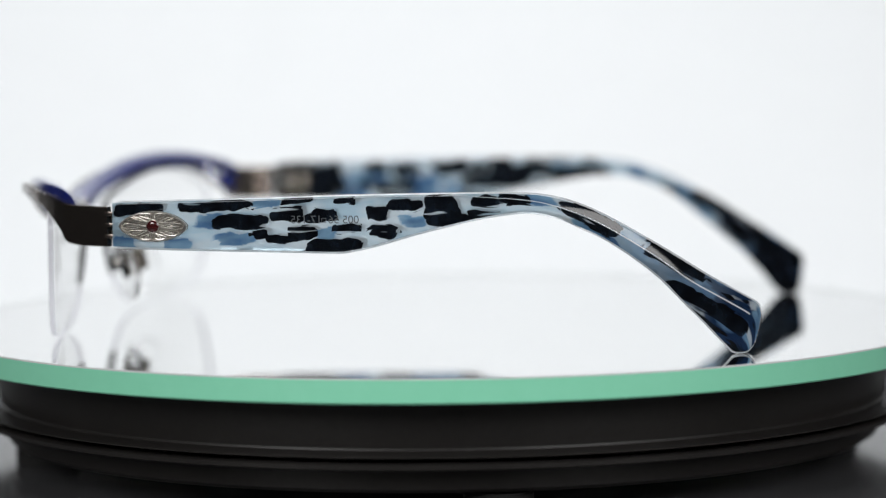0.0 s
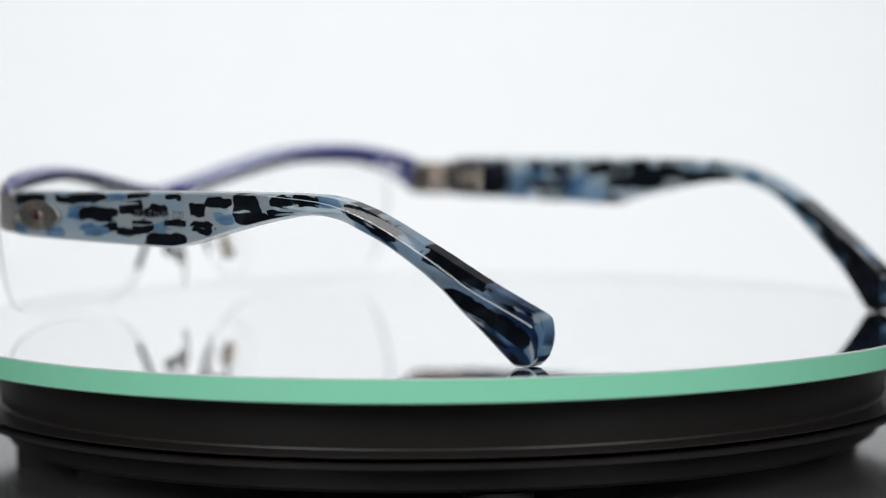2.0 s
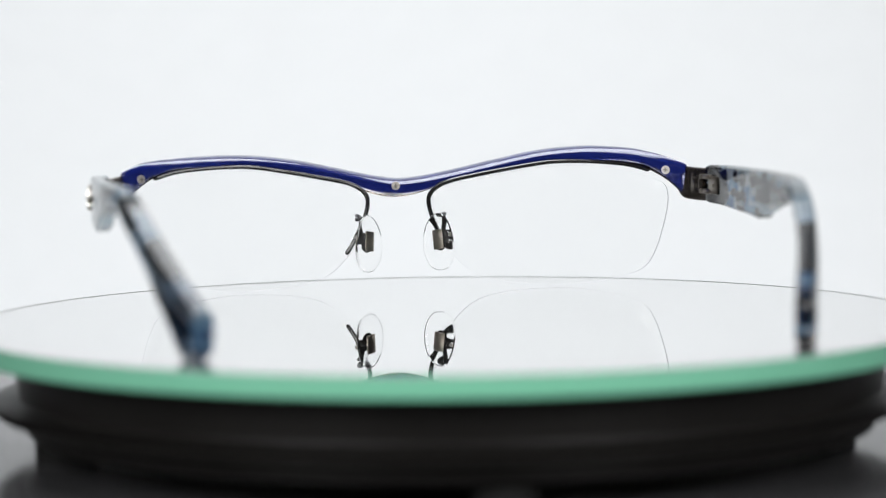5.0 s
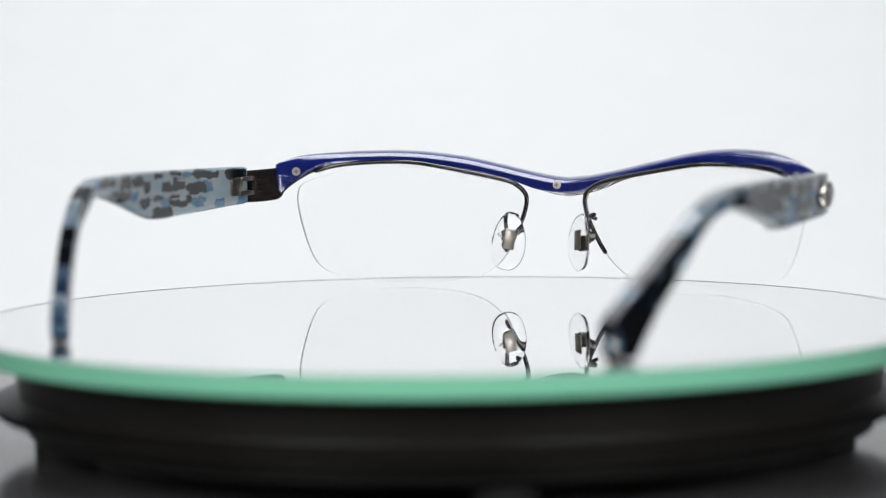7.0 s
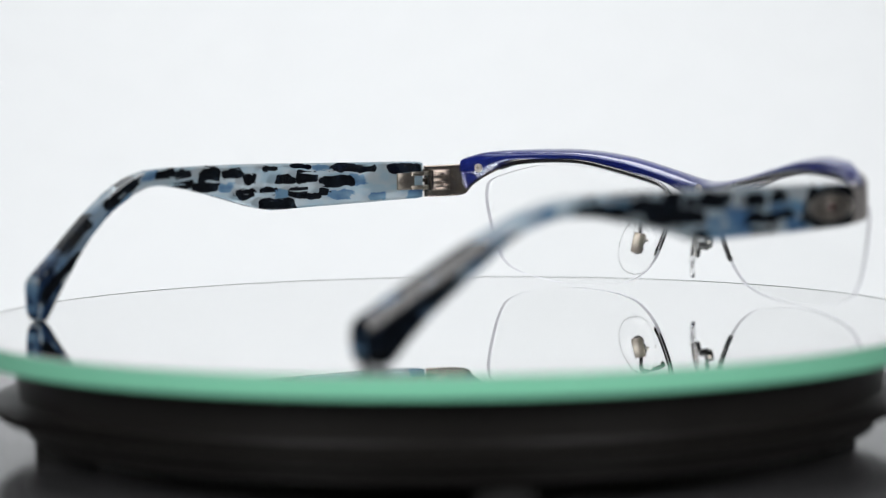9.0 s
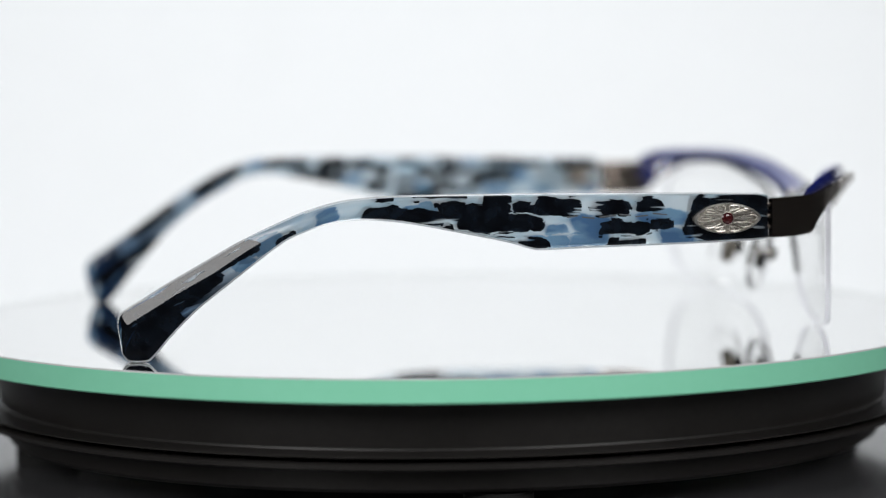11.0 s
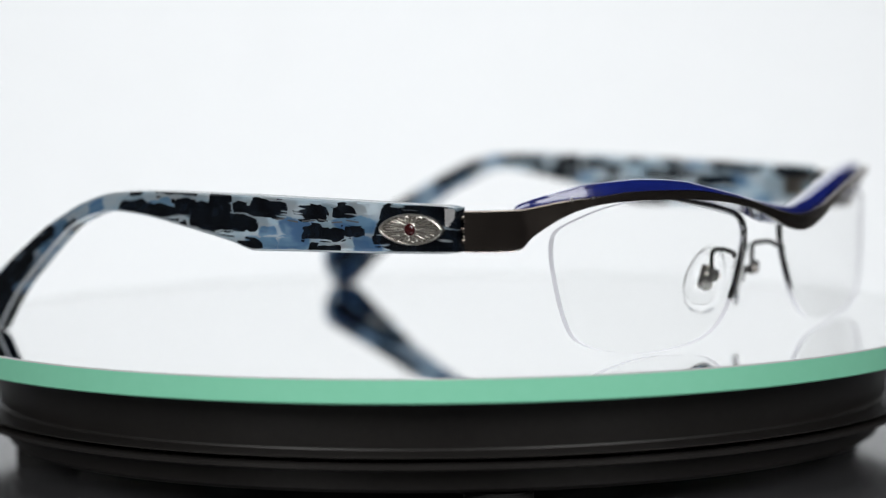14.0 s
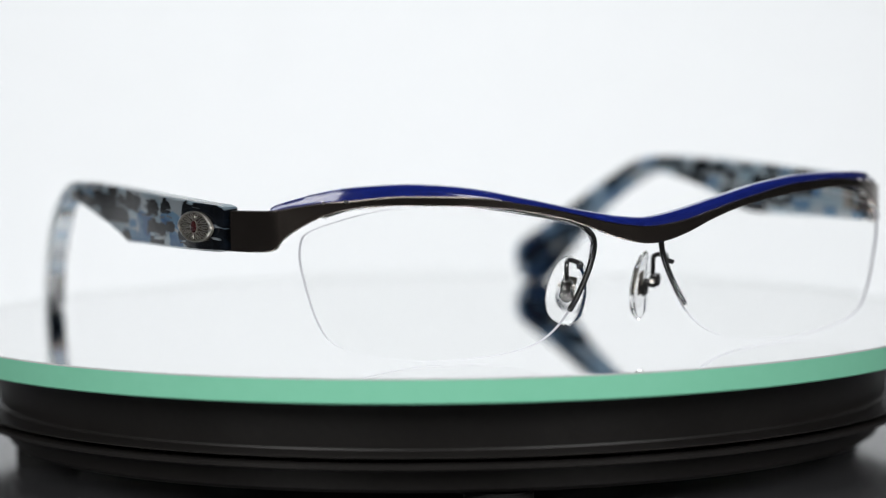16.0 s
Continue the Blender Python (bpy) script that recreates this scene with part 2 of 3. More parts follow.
def part(name, bm, material, parent=None, label="", smooth=True):
    bmesh.ops.recalc_face_normals(bm, faces=bm.faces)
    me = bpy.data.meshes.new(name)
    bm.to_mesh(me)
    bm.free()
    me.transform(Matrix.Scale(MM, 4))
    for m in material if isinstance(material, (list, tuple)) else [material]:
        me.materials.append(m)
    if smooth:
        for p in me.polygons:
            p.use_smooth = True
        me.set_sharp_from_angle(angle=radians(32))
    ob = new(name, me)
    ob.parent = parent
    if label:
        tagged(ob, label)
    return ob


def spline(pts, n):
    """Catmull-Rom through pts, n points."""
    p = np.array(pts, float)
    q = np.vstack([2 * p[0] - p[1], p, 2 * p[-1] - p[-2]])
    s = np.linspace(0, len(p) - 1, n)
    i = np.minimum(s.astype(int), len(p) - 2)
    f = (s - i)[:, None]
    a, b, c, d = q[i], q[i + 1], q[i + 2], q[i + 3]
    return 0.5 * (2 * b + (c - a) * f + (2 * a - 5 * b + 4 * c - d) * f ** 2 + (3 * b - a - 3 * c + d) * f ** 3)


def loft(rings, cap=True, closed=False):
    bm = bmesh.new()
    vs = [[bm.verts.new(p) for p in r] for r in rings]
    n = len(vs[0])
    m = len(vs)
    for i in range(m if closed else m - 1):
        for j in range(n):
            bm.faces.new((vs[i][j], vs[i][(j + 1) % n], vs[(i + 1) % m][(j + 1) % n], vs[(i + 1) % m][j]))
    if cap and not closed:
        bm.faces.new(vs[0])
        bm.faces.new(vs[-1][::-1])
    return bm


def tube(pts, radius, n=48, sides=10, flat=1.0):
    """A wire along a spline; flat squeezes it across."""
    c = spline(pts, n)
    rings = []
    up = Vector((0.3, 1, 0.2))
    for i in range(n):
        t = Vector(c[min(i + 1, n - 1)] - c[max(i - 1, 0)]).normalized()
        u = (up - t * up.dot(t)).normalized()
        w = t.cross(u)
        end = 0.55 if i in (0, n - 1) else 1.0
        rings.append([Vector(c[i]) + (u * math.cos(a) * flat + w * math.sin(a)) * radius * end for a in (2 * math.pi * k / sides for k in range(sides))])
        up = u
    return loft(rings)


def lathe(profile, sides=160):
    rings = [[(r * math.cos(a), r * math.sin(a), z) for r, z in profile] for a in (2 * math.pi * k / sides for k in range(sides))]
    bm = bmesh.new()
    vs = [[bm.verts.new(p) for p in r] for r in rings]
    for i in range(sides):
        for j in range(len(profile) - 1):
            bm.faces.new((vs[i][j], vs[i][j + 1], vs[(i + 1) % sides][j + 1], vs[(i + 1) % sides][j]))
    return bm


def solid(profile, sides=160):
    """A turned body, closed at the axis above and below."""
    bm = lathe(profile, sides)
    for k in (0, -1):
        z = profile[k][1]
        ring = [v for v in bm.verts if v.is_boundary and abs(v.co.z - z) < 1e-6]
        ring.sort(key=lambda v: math.atan2(v.co.y, v.co.x))
        bm.faces.new(ring)
    return bm


def box(sx, sy, sz, m=Matrix(), bevel=0.2):
    bm = bmesh.new()
    bmesh.ops.create_cube(bm, size=1)
    bmesh.ops.scale(bm, vec=(sx, sy, sz), verts=bm.verts)
    if bevel:
        bmesh.ops.bevel(bm, geom=bm.edges, offset=bevel, segments=2, affect="EDGES", profile=0.5)
    bm.transform(m)
    return bm


def rod(radius, length, m=Matrix(), sides=20, bevel=0.12):
    bm = bmesh.new()
    bmesh.ops.create_cone(bm, cap_ends=True, segments=sides, radius1=radius, radius2=radius, depth=length)
    if bevel:
        bmesh.ops.bevel(bm, geom=[e for e in bm.edges if abs(e.verts[0].co.z - e.verts[1].co.z) < 1e-6], offset=bevel, segments=2, affect="EDGES")
    bm.transform(m)
    return bm


def joined(*bms):
    out = bmesh.new()
    for b in bms:
        me = bpy.data.meshes.new("x")
        b.to_mesh(me)
        out.from_mesh(me)
        bpy.data.meshes.remove(me)
        b.free()
    return out


def mirrored(bm, side):
    if side < 0:
        bm.transform(Matrix.Diagonal((-1, 1, 1, 1)))
    return bm


# ---- setting ----
TABLE = -30.4


def sweep_sheet():
    prof = [(300, TABLE + 0.8, 0, 1), (420, TABLE + 0.8, 0, 1)]
    for k in range(1, 61):
        a = math.pi / 2 * k / 60
        prof.append((420 + 480 * math.sin(a), TABLE + 0.8 + 480 * (1 - math.cos(a)), -math.sin(a), math.cos(a)))
    prof.append((900, 1300, -1, 0))
    rings = [[(x, y, z) for y, z, _, _ in prof] + [(x, y - ny * 0.6, z - nz * 0.6) for y, z, ny, nz in prof[::-1]] for x in (-640, 640)]
    return loft(rings)


tagged(part("backdrop", sweep_sheet(), PAPER), "seamless white paper sweep rising behind the turntable", "backdrop", kind="structure")
tagged(part("table", box(2700, 1450, 40, Matrix.Translation((0, 230, TABLE - 20)), 3), TOP), "glossy grey table top under the turntable", "table", kind="structure")
for nm, size, at in (("wall_north", (3400, 60, 2900), (0, 1430, 550)), ("wall_south", (3400, 60, 2900), (0, -2030, 550)), ("wall_east", (60, 3400, 2900), (1730, -300, 550)),
                     ("wall_west", (60, 3400, 2900), (-1730, -300, 550)), ("floor", (3400, 3400, 60), (0, -300, -930)), ("ceiling", (3400, 3400, 60), (0, -300, 2030))):
    tagged(part(nm, box(*size, Matrix.Translation(at), 0), WALL), "plain dim studio " + nm.split("_")[0], nm.split("_")[0], kind="structure")

# ---- turntable ----
R = 111.2


def build_turntable():
    base = tagged(new("turntable"), "round black plastic display turntable with a groove round its side", "turntable")
    part("body", solid([(93.0, -24.6), (95.8, -24.4), (97.0, -23.6), (97.9, -20.5), (98.3, -19.3), (103.6, -18.9), (104.2, -18.65), (104.3, -17.85), (103.9, -17.6), (100.5, -17.5), (100.0, -17.6)]), BLACK, base)
    for k in range(4):
        a = math.radians(187) + k * math.pi / 2
        part("foot", rod(7, 5.4, Matrix.Translation((88.5 * math.cos(a), 88.5 * math.sin(a), -27.75)), 24, 0.5), RUBBER, base, "short black rubber foot")
    turning = part("platter", solid([(93.0, -17.3), (100.6, -17.3), (101.2, -16.7), (104.5, -16.4), (104.75, -16.25), (104.6, -16.05), (104.2, -15.95), (99.6, -15.9), (98.9, -15.7), (98.7, -15.2), (100.2, -7.4), (100.0, -6.2), (98.8, -5.3), (97.0, -5.15)]), BLACK, base)
    return base, turning


def build_mirror():
    disc = tagged(new("mirror_disc"), "round mirror plate with a pale green glass edge on the turntable", "mirror")
    n = 200
    part("edge", lathe([(R, -0.35), (R, -4.75), (R - 0.4, -5.1), (R - 2, -5.1)], n), EDGE, disc, "pale green polished glass edge")
    part("glass_face", solid([(R - 0.46, -0.05), (R - 0.46, -0.03)], n), FACE, disc, "clear glass face over the silvering").visible_shadow = False
    part("bevel", lathe([(R - 0.45, -0.03), (R - 0.2, -0.1), (R, -0.35)], n), EDGE_PALE, disc, "thin grey ground bevel")
    part("silvering", solid([(R - 0.46, -5.05), (R - 0.46, -0.12)], n), MIRROR, disc, "silver mirror coating")
    return disc


# ---- eyeglasses ----
CX = -1.8
HALF_BROW = [(0, 90.3, 22.7, 26.2), (5, 90.2, 23.4, 26.6), (10, 89.9, 25.0, 27.5), (14, 89.5, 26.6, 28.5), (20, 88.8, 28.5, 30.0), (28, 87.4, 30.1, 31.6), (36, 85.5, 31.0, 32.9),
             (43, 83.2, 31.4, 33.3), (52, 79.4, 31.6, 33.4), (59, 75.6, 31.0, 32.7), (63.5, 72.4, 29.6, 32.3), (67.4, 69.3, 27.2, 31.6), (69.8, 67.0, 25.0, 31.0),
             (71.3, 65.2, 22.8, 30.7), (73.6, 60.5, 22.3, 30.5), (76.0, 55.4, 22.3, 30.4)]
# rear face: x, y, bottom, top of the upright face, ridge
HALF_TRIM = [(0, 82.2, 24.1, 26.9, 27.7), (6, 82.1, 24.7, 27.2, 28.1), (12, 81.7, 26.7, 28.0, 29.1), (17, 81.2, 28.1, 29.0, 30.1), (26.3, 79.7, 29.9, 30.8, 32.2), (37, 77.2, 31.2, 32.5, 34.2),
             (47, 74.0, 32.0, 33.3, 35.0), (57, 70.1, 32.0, 33.1, 34.8), (62.6, 67.6, 30.5, 32.3, 34.0), (66.6, 65.8, 28.6, 31.5, 33.0), (70.5, 63.2, 28.4, 30.5, 31.5)]


# the acetate is hand-finished: how much its crest differs from the even curve
LIFT_X = (-66, -58, -48, -36, -26, -16, -7, 0, 7, 16, 26, 36, 48, 58, 66)
LIFT_Z = (0.3, -0.4, -0.3, 0.3, 0.9, 1.0, 0.6, 0.1, 0.25, 0.4, 0.45, 0.65, 0.7, 0.4, -0.1)


def both(half):
    h = np.array(half, float)
    m = h[:0:-1].copy()
    m[:, 0] *= -1
    return np.vstack([m, h])


def ways(c):
    """Unit normals in plan (to the rear) of a plan curve."""
    t = np.gradient(c[:, :2], axis=0)
    t /= np.linalg.norm(t, axis=1)[:, None]
    return np.stack([t[:, 1], -t[:, 0]], 1)


def build_brow(parent):
    c = spline(both(HALF_BROW), 150)
    w = ways(c)
    rings = []
    for (x, y, zb, zt), (nx, ny) in zip(c, w):
        d, b = 1.25, 0.22
        sec = [(b, zb), (d - b, zb), (d, zb + b), (d, zt - b), (d - b, zt), (b, zt), (0, zt - b), (0, zb + b)]
        rings.append([(x + CX + nx * s, y + ny * s, z) for s, z in sec])
    return part("brow_bar", loft(rings), GUN, parent, "dark gunmetal brow bar with flared end pieces")


def build_trim(parent):
    c = spline(both(HALF_TRIM), 130)
    bar = spline(both(HALF_BROW), 600)
    rings = []
    n = len(c)
    for i, (x, y, zb, ze, zr) in enumerate(c):
        # the metal bar straight ahead, a little outward
        k = np.argmin(np.abs(bar[:, 0] - x * 1.015) + (bar[:, 1] < y) * 50)
        f = Vector((bar[k, 0] - x, bar[k, 1] - y))
        depth = max(f.length - 1.6, 1.2)
        f.normalize()
        zm = min(bar[k, 3] - 0.05, zr - 0.5)
        zl = min(bar[k, 2] + 0.3, zm - 0.6)
        z1 = zr + float(np.interp(x, LIFT_X, LIFT_Z))
        zs = max(z1 - 1.4, zb + 0.5)
        sec = [(depth, zl), (depth, zm), (depth * 0.92, zm + (z1 - zm) * 0.55), (depth * 0.82, z1 - 0.18), (depth * 0.68, z1), (depth * 0.5, z1 - 0.14), (depth * 0.25, z1 - 0.55), (0.22, zs + 0.15), (0, zs - 0.15),
               (0, zb + 0.3), (0.3, zb)]
        if i in (0, n - 1):
            zc = (zb + zr) / 2
            sec = [(0.2 + s * 0.85, zc + (z - zc) * 0.82) for s, z in sec]
        rings.append([(x + CX + f.x * s, y + f.y * s, z) for s, z in sec])
    return part("brow_trim", loft(rings), BLUE, parent, "cobalt blue translucent acetate brow trim")


LENS_EDGE = [(7.8, 22.5), (8.7, 18.0), (11.3, 12.4), (14.2, 7.6), (18.5, 3.8), (24, 1.7), (32.2, 0.6), (42.7, 0.35), (51.7, 1.4), (58.3, 3.0), (62.2, 5.2), (64.4, 9.0),
             (65.9, 13.5), (67.3, 19.5), (67.5, 23.5), (66.2, 26.3), (61, 28.3), (53, 30.2), (44, 31.0), (34, 30.4), (24, 28.7), (15, 26.9), (9.6, 25.4)]


def lens_y(x):
    return 79.9 - 0.0022 * x * x


def build_lens(side, parent):
    p = np.array(LENS_EDGE)
    q = spline(np.vstack([p, p[:1]]), 132)[:-1]
    mid = q.mean(0)
    bm = bmesh.new()
    fr, bk = [], []
    levels = (1.0, 0.985, 0.8, 0.55, 0.3)
    for f in levels:
        inset = 0.25 if f == 1.0 else 0.0
        fr.append([bm.verts.new((CX * side + (mid[0] + (x - mid[0]) * f), lens_y(mid[0] + (x - mid[0]) * f) + 0.8 - inset, mid[1] + (z - mid[1]) * f)) for x, z in q])
        bk.append([bm.verts.new((CX * side + (mid[0] + (x - mid[0]) * f), lens_y(mid[0] + (x - mid[0]) * f) - 0.8 + inset, mid[1] + (z - mid[1]) * f)) for x, z in q])
    n = len(q)
    edge_set = set(fr[0]) | set(bk[0])
    for g in (fr, bk):
        for a, b in zip(g, g[1:]):
            for j in range(n):
                bm.faces.new((a[j], a[(j + 1) % n], b[(j + 1) % n], b[j]))
        bm.faces.new(g[-1])
    for j in range(n):
        bm.faces.new((fr[0][j], fr[0][(j + 1) % n], bk[0][(j + 1) % n], bk[0][j]))
    for f in bm.faces:
        f.material_index = 1 if all(v in edge_set for v in f.verts) else 0
    ob = part("lens", mirrored(bm, side), (LENS, LENS_EDGE_MAT), parent, "clear uncoated half-rim lens")
    ob.visible_shadow = False
    return ob


def shifted(pts, side):
    return [(CX + side * x, y, z) for x, y, z in pts]


def build_rim(side, parent):
    pts = [(63.0, 70.4, 29.5), (58, 71.5, 30.9), (52, 73.1, 31.6), (45, 75.0, 31.9), (38, 76.6, 31.7), (30, 78.2, 30.5), (20, 79.2, 28.7), (13, 79.7, 27.2), (9.3, 79.9, 25.5), (7.4, 79.9, 22.8), (8.2, 79.8, 18.2), (10.9, 79.7, 12.4), (13.1, 79.5, 8.9)]
    if side < 0:
        pts = [(x + 0.9 * min(1, max(0, 38 - x) / 20), y, z) for x, y, z in pts]
    part("rim_wire", tube(shifted(pts, side), 0.58, 110, 10, 1.2), WIRE, parent, "dark metal nose-side rim wire")
    mid = PAD_MID[side]
    x1 = 9.2 if side > 0 else 9.9
    bx, by = mid[0] + 1.9, mid[1] + 2.6
    bar = [(x1 + 1.6, 79.4, 17.6), (x1 + 0.5, 78.6, 18.2), (bx + 0.5, (78.6 + by) / 2 + 0.6, 19.0), (bx, by + 0.6, 18.6), (bx - 0.1, by, 17.4)]
    drop = [(bx - 0.1, by, 17.6), (bx - 0.1, by, 16.4), (bx - 0.2, by, 14.6)]
    part("pad_arm", joined(tube(shifted(bar, side), 0.5, 40, 10), tube(shifted(drop, side), 0.48, 16, 10)), WIRE, parent)


PAD_MID = {1: (8.6, 71.2, 12.4), -1: (9.2, 69.2, 12.4)}


def build_pad(side, parent):
    nrm = Vector((-0.62, -0.76, 0.14)).normalized()
    up = Vector((-0.22, 0.03, 1.0))
    up = (up - nrm * up.dot(nrm)).normalized()
    wid = up.cross(nrm)
    mid = Vector(PAD_MID[side])
    bm = bmesh.new()
    n = 36
    rings = []
    for off, f in ((0.75, 0.55), (0.72, 0.8), (0.4, 0.96), (0.0, 1.0), (-0.4, 0.96), (-0.55, 0.8), (-0.5, 0.5)):
        ring = []
        for k in range(n):
            a = 2 * math.pi * k / n
            u, v = math.sin(a), math.cos(a)
            h = 7.3 * v * f
            w = (4.5 + 0.6 * (-v)) * math.copysign(abs(u) ** 0.85, u) * f
            bow = -0.035 * h * h * 0.4
            ring.append(mid + up * h + wid * w + nrm * (off + bow))
        rings.append(ring)
    bm.free()
    bm = loft([[(p.x + CX * side, p.y, p.z) for p in r] for r in rings])
    pad = part("nose_pad", mirrored(bm, side), PAD, parent, "clear soft plastic nose pad")
    rot = Matrix((wid, nrm, up)).transposed().to_4x4()
    at = mid - nrm * 1.2 + Vector((CX * side, 0, 0)) + up * 0.5
    ball = at - nrm * 2.2 + up * 1.2
    mount = joined(box(2.5, 2.2, 2.8, Matrix.Translation(ball) @ rot, 0.8), rod(0.9, 2.6, Matrix.Translation((at + ball) / 2 - up * 0.3) @ rot @ Matrix.Rotation(math.pi / 2, 4, "X"), 16, 0.2),
                   rod(1.5, 0.9, Matrix.Translation(at - up * 1.3) @ rot @ Matrix.Rotation(math.pi / 2, 4, "X"), 20, 0.3))
    part("pad_plate", mirrored(box(2.9, 0.45, 5.0, Matrix.Translation(at + nrm * 1.15) @ rot, 0.2), side), HINGE, pad, "dull metal plate inside the pad")
    part("pad_mount", mirrored(mount, side), WIRE, pad, "dark nickel pad mount set in the clear pad")
    rod_m = Matrix.Translation(ball) @ rot @ Matrix.Rotation(math.pi / 2, 4, "Y")
    part("pad_screw", mirrored(rod(0.5, 3.6, rod_m), side), STEEL, pad)
    return pad


TEMPLE = {  # y and z of the top edge, y and z of the bottom edge
    1: [(54.2, 31.35, 54.2, 22.05), (45, 31.7, 45, 21.9), (36.6, 31.95, 36.6, 21.7), (18.6, 32.3, 18, 21.4), (7.5, 32.5, 7.6, 21.15), (4.5, 32.5, 4.6, 21.4), (-0.5, 32.55, 0.0, 22.8), (-10, 32.6, -9.5, 24.9),
        (-20, 32.6, -21, 27.2), (-27, 32.35, -29.7, 28.0), (-33.4, 31.7, -35.9, 27.4), (-40.2, 29.8, -41.0, 25.7), (-47, 26.9, -45, 23.8), (-53.8, 23.6, -50.8, 19.5), (-60.5, 19.7, -56.5, 15.0), (-67.3, 15.7, -62, 10.5),
        (-72.5, 12.4, -66.8, 5.6), (-76.4, 9.9, -70.8, 0.9), (-77.3, 8.6, -72.4, 0.1), (-77.4, 7.0, -75.3, 0.1), (-77.1, 4.6, -76.6, 1.2)],
    -1: [(53.9, 31.5, 53.9, 22.1), (45, 31.75, 45, 21.9), (36, 32.0, 36.6, 21.7), (18, 32.5, 18, 21.4), (7.0, 32.85, 7.4, 21.2), (4.0, 32.9, 4.4, 21.5), (-0.5, 33.0, -0.4, 22.5), (-10, 33.15, -10, 25.2),
         (-20, 33.2, -21, 27.8), (-27.5, 33.15, -30, 29.0), (-33.5, 32.7, -36, 28.1), (-39, 31.3, -40.5, 26.1), (-45.5, 28.4, -45.5, 23.6), (-54.5, 23.0, -51.5, 19.4), (-60, 19.4, -56.3, 15.3), (-65.1, 16.0, -60.6, 10.6),
         (-70.5, 12.7, -64.6, 6.3), (-74.5, 10.2, -69.0, 1.3), (-75.4, 8.9, -70.4, 0.1), (-75.5, 7.0, -72.8, 0.1), (-75.1, 4.4, -74.2, 1.4)]}
OUTER = {-1: [(60, 76.4), (54, 77.6), (45, 78.9), (25, 79.2), (0, 78.6), (-20, 77.4), (-41, 74.2), (-58, 68.8), (-76, 61.0), (-90, 55)],
         1: [(60, 75.8), (54, 77.2), (45, 78.9), (25, 79.3), (0, 78.9), (-24, 78.7), (-41, 77.1), (-58, 74.0), (-76, 68.9), (-90, 65)]}


def outer_x(side, y):
    tab = np.array(OUTER[side])[::-1]
    fine = spline(tab, 120)
    return float(np.interp(y, fine[:, 0], fine[:, 1]))


def build_temple(side, parent):
    c = spline(TEMPLE[side], 120)
    rings, flow, run, was = [], [], 0.0, None
    n = len(c)
    for i, (yt, zt, yb, zb) in enumerate(c):
        top, bot = np.array((yt, zt)), np.array((yb, zb))
        v = (bot - top)
        length = np.linalg.norm(v)
        v = v / length
        th = 3.5 + 1.0 * float(np.clip((-yt - 8) / 30, 0, 1))
        b = 0.55 + 0.25 * float(np.clip((-yt - 60) / 12, 0, 1))
        cut = min(length * 0.42, 0.5 + 2.1 * float(np.clip((-yt - 18) / 20, 0, 1)))  # long chamfer behind the bend
        c2 = 0.5 + 0.16 * (cut - 0.5)
        run_off = 0.32 / math.hypot(c2, cut)
        sec = [(0, cut), (0, length - 0.42), (0.4, length), (th - b, length), (th, length - b), (th, b), (th - b, 0), (c2, 0), (c2 * (1 - run_off), cut * run_off * 0.7), (c2 * 0.1, cut * 0.88)]
        if i in (0, n - 1):
            e = 0.3
            sec = [(min(max(s, e), th - e), min(max(q, e), length - e)) for s, q in sec]
        ring = []
        if i:
            run += np.linalg.norm((top + bot) / 2 - was)
        was = (top + bot) / 2
        for s, q in sec:
            y, z = top + v * q
            ring.append((CX * side + outer_x(side, y) - s, y, z))
            flow.append((s * 0.2 * MM, (54.2 - run) * MM, (32.0 - q) * MM))
        rings.append(ring)
    body = loft(rings)
    for k, f in enumerate(body.faces):  # pale strips painted for the highlights along the outer edges and the chamfer
        f.material_index = 1 if k < 10 * (n - 1) and (k % 10 == 1 or (k % 10 == 7 and k < 10 * 66) or (k % 10 == 9 and side < 0 and k < 10 * 102)) else 0
    temple = part("temple", mirrored(body, side), (TORT_L if side < 0 else TORT_R, EDGE_GLINT), parent, "pale blue and black tortoise acetate temple arm")
    att = temple.data.attributes.new("grain", "FLOAT_VECTOR", "POINT")
    att.data.foreach_set("vector", np.array(flow, dtype=np.float32).ravel())
    build_medallion(side, temple)
    build_hinge(side, temple, parent)
    return temple


def face_frame(side, y, z):
    """Pose on the outer face: local x runs to the front, y up, z out."""
    slope = (outer_x(side, y + 3) - outer_x(side, y - 3)) / 6
    f = Vector((slope, 1, 0)).normalized()
    o = Vector((f.y, -f.x, 0))
    m = Matrix((f, Vector((0, 0, 1)), o)).transposed().to_4x4()
    m.translation = (CX * side + outer_x(side, y), y, z)
    return m


def vesica(l, w, n=48):
    pts = []
    for k in range(n):
        a = 2 * math.pi * k / n
        x, y = math.cos(a), math.sin(a)
        pts.append((l * x, w * y * (1 - 0.28 * abs(x) ** 3)))
    return pts


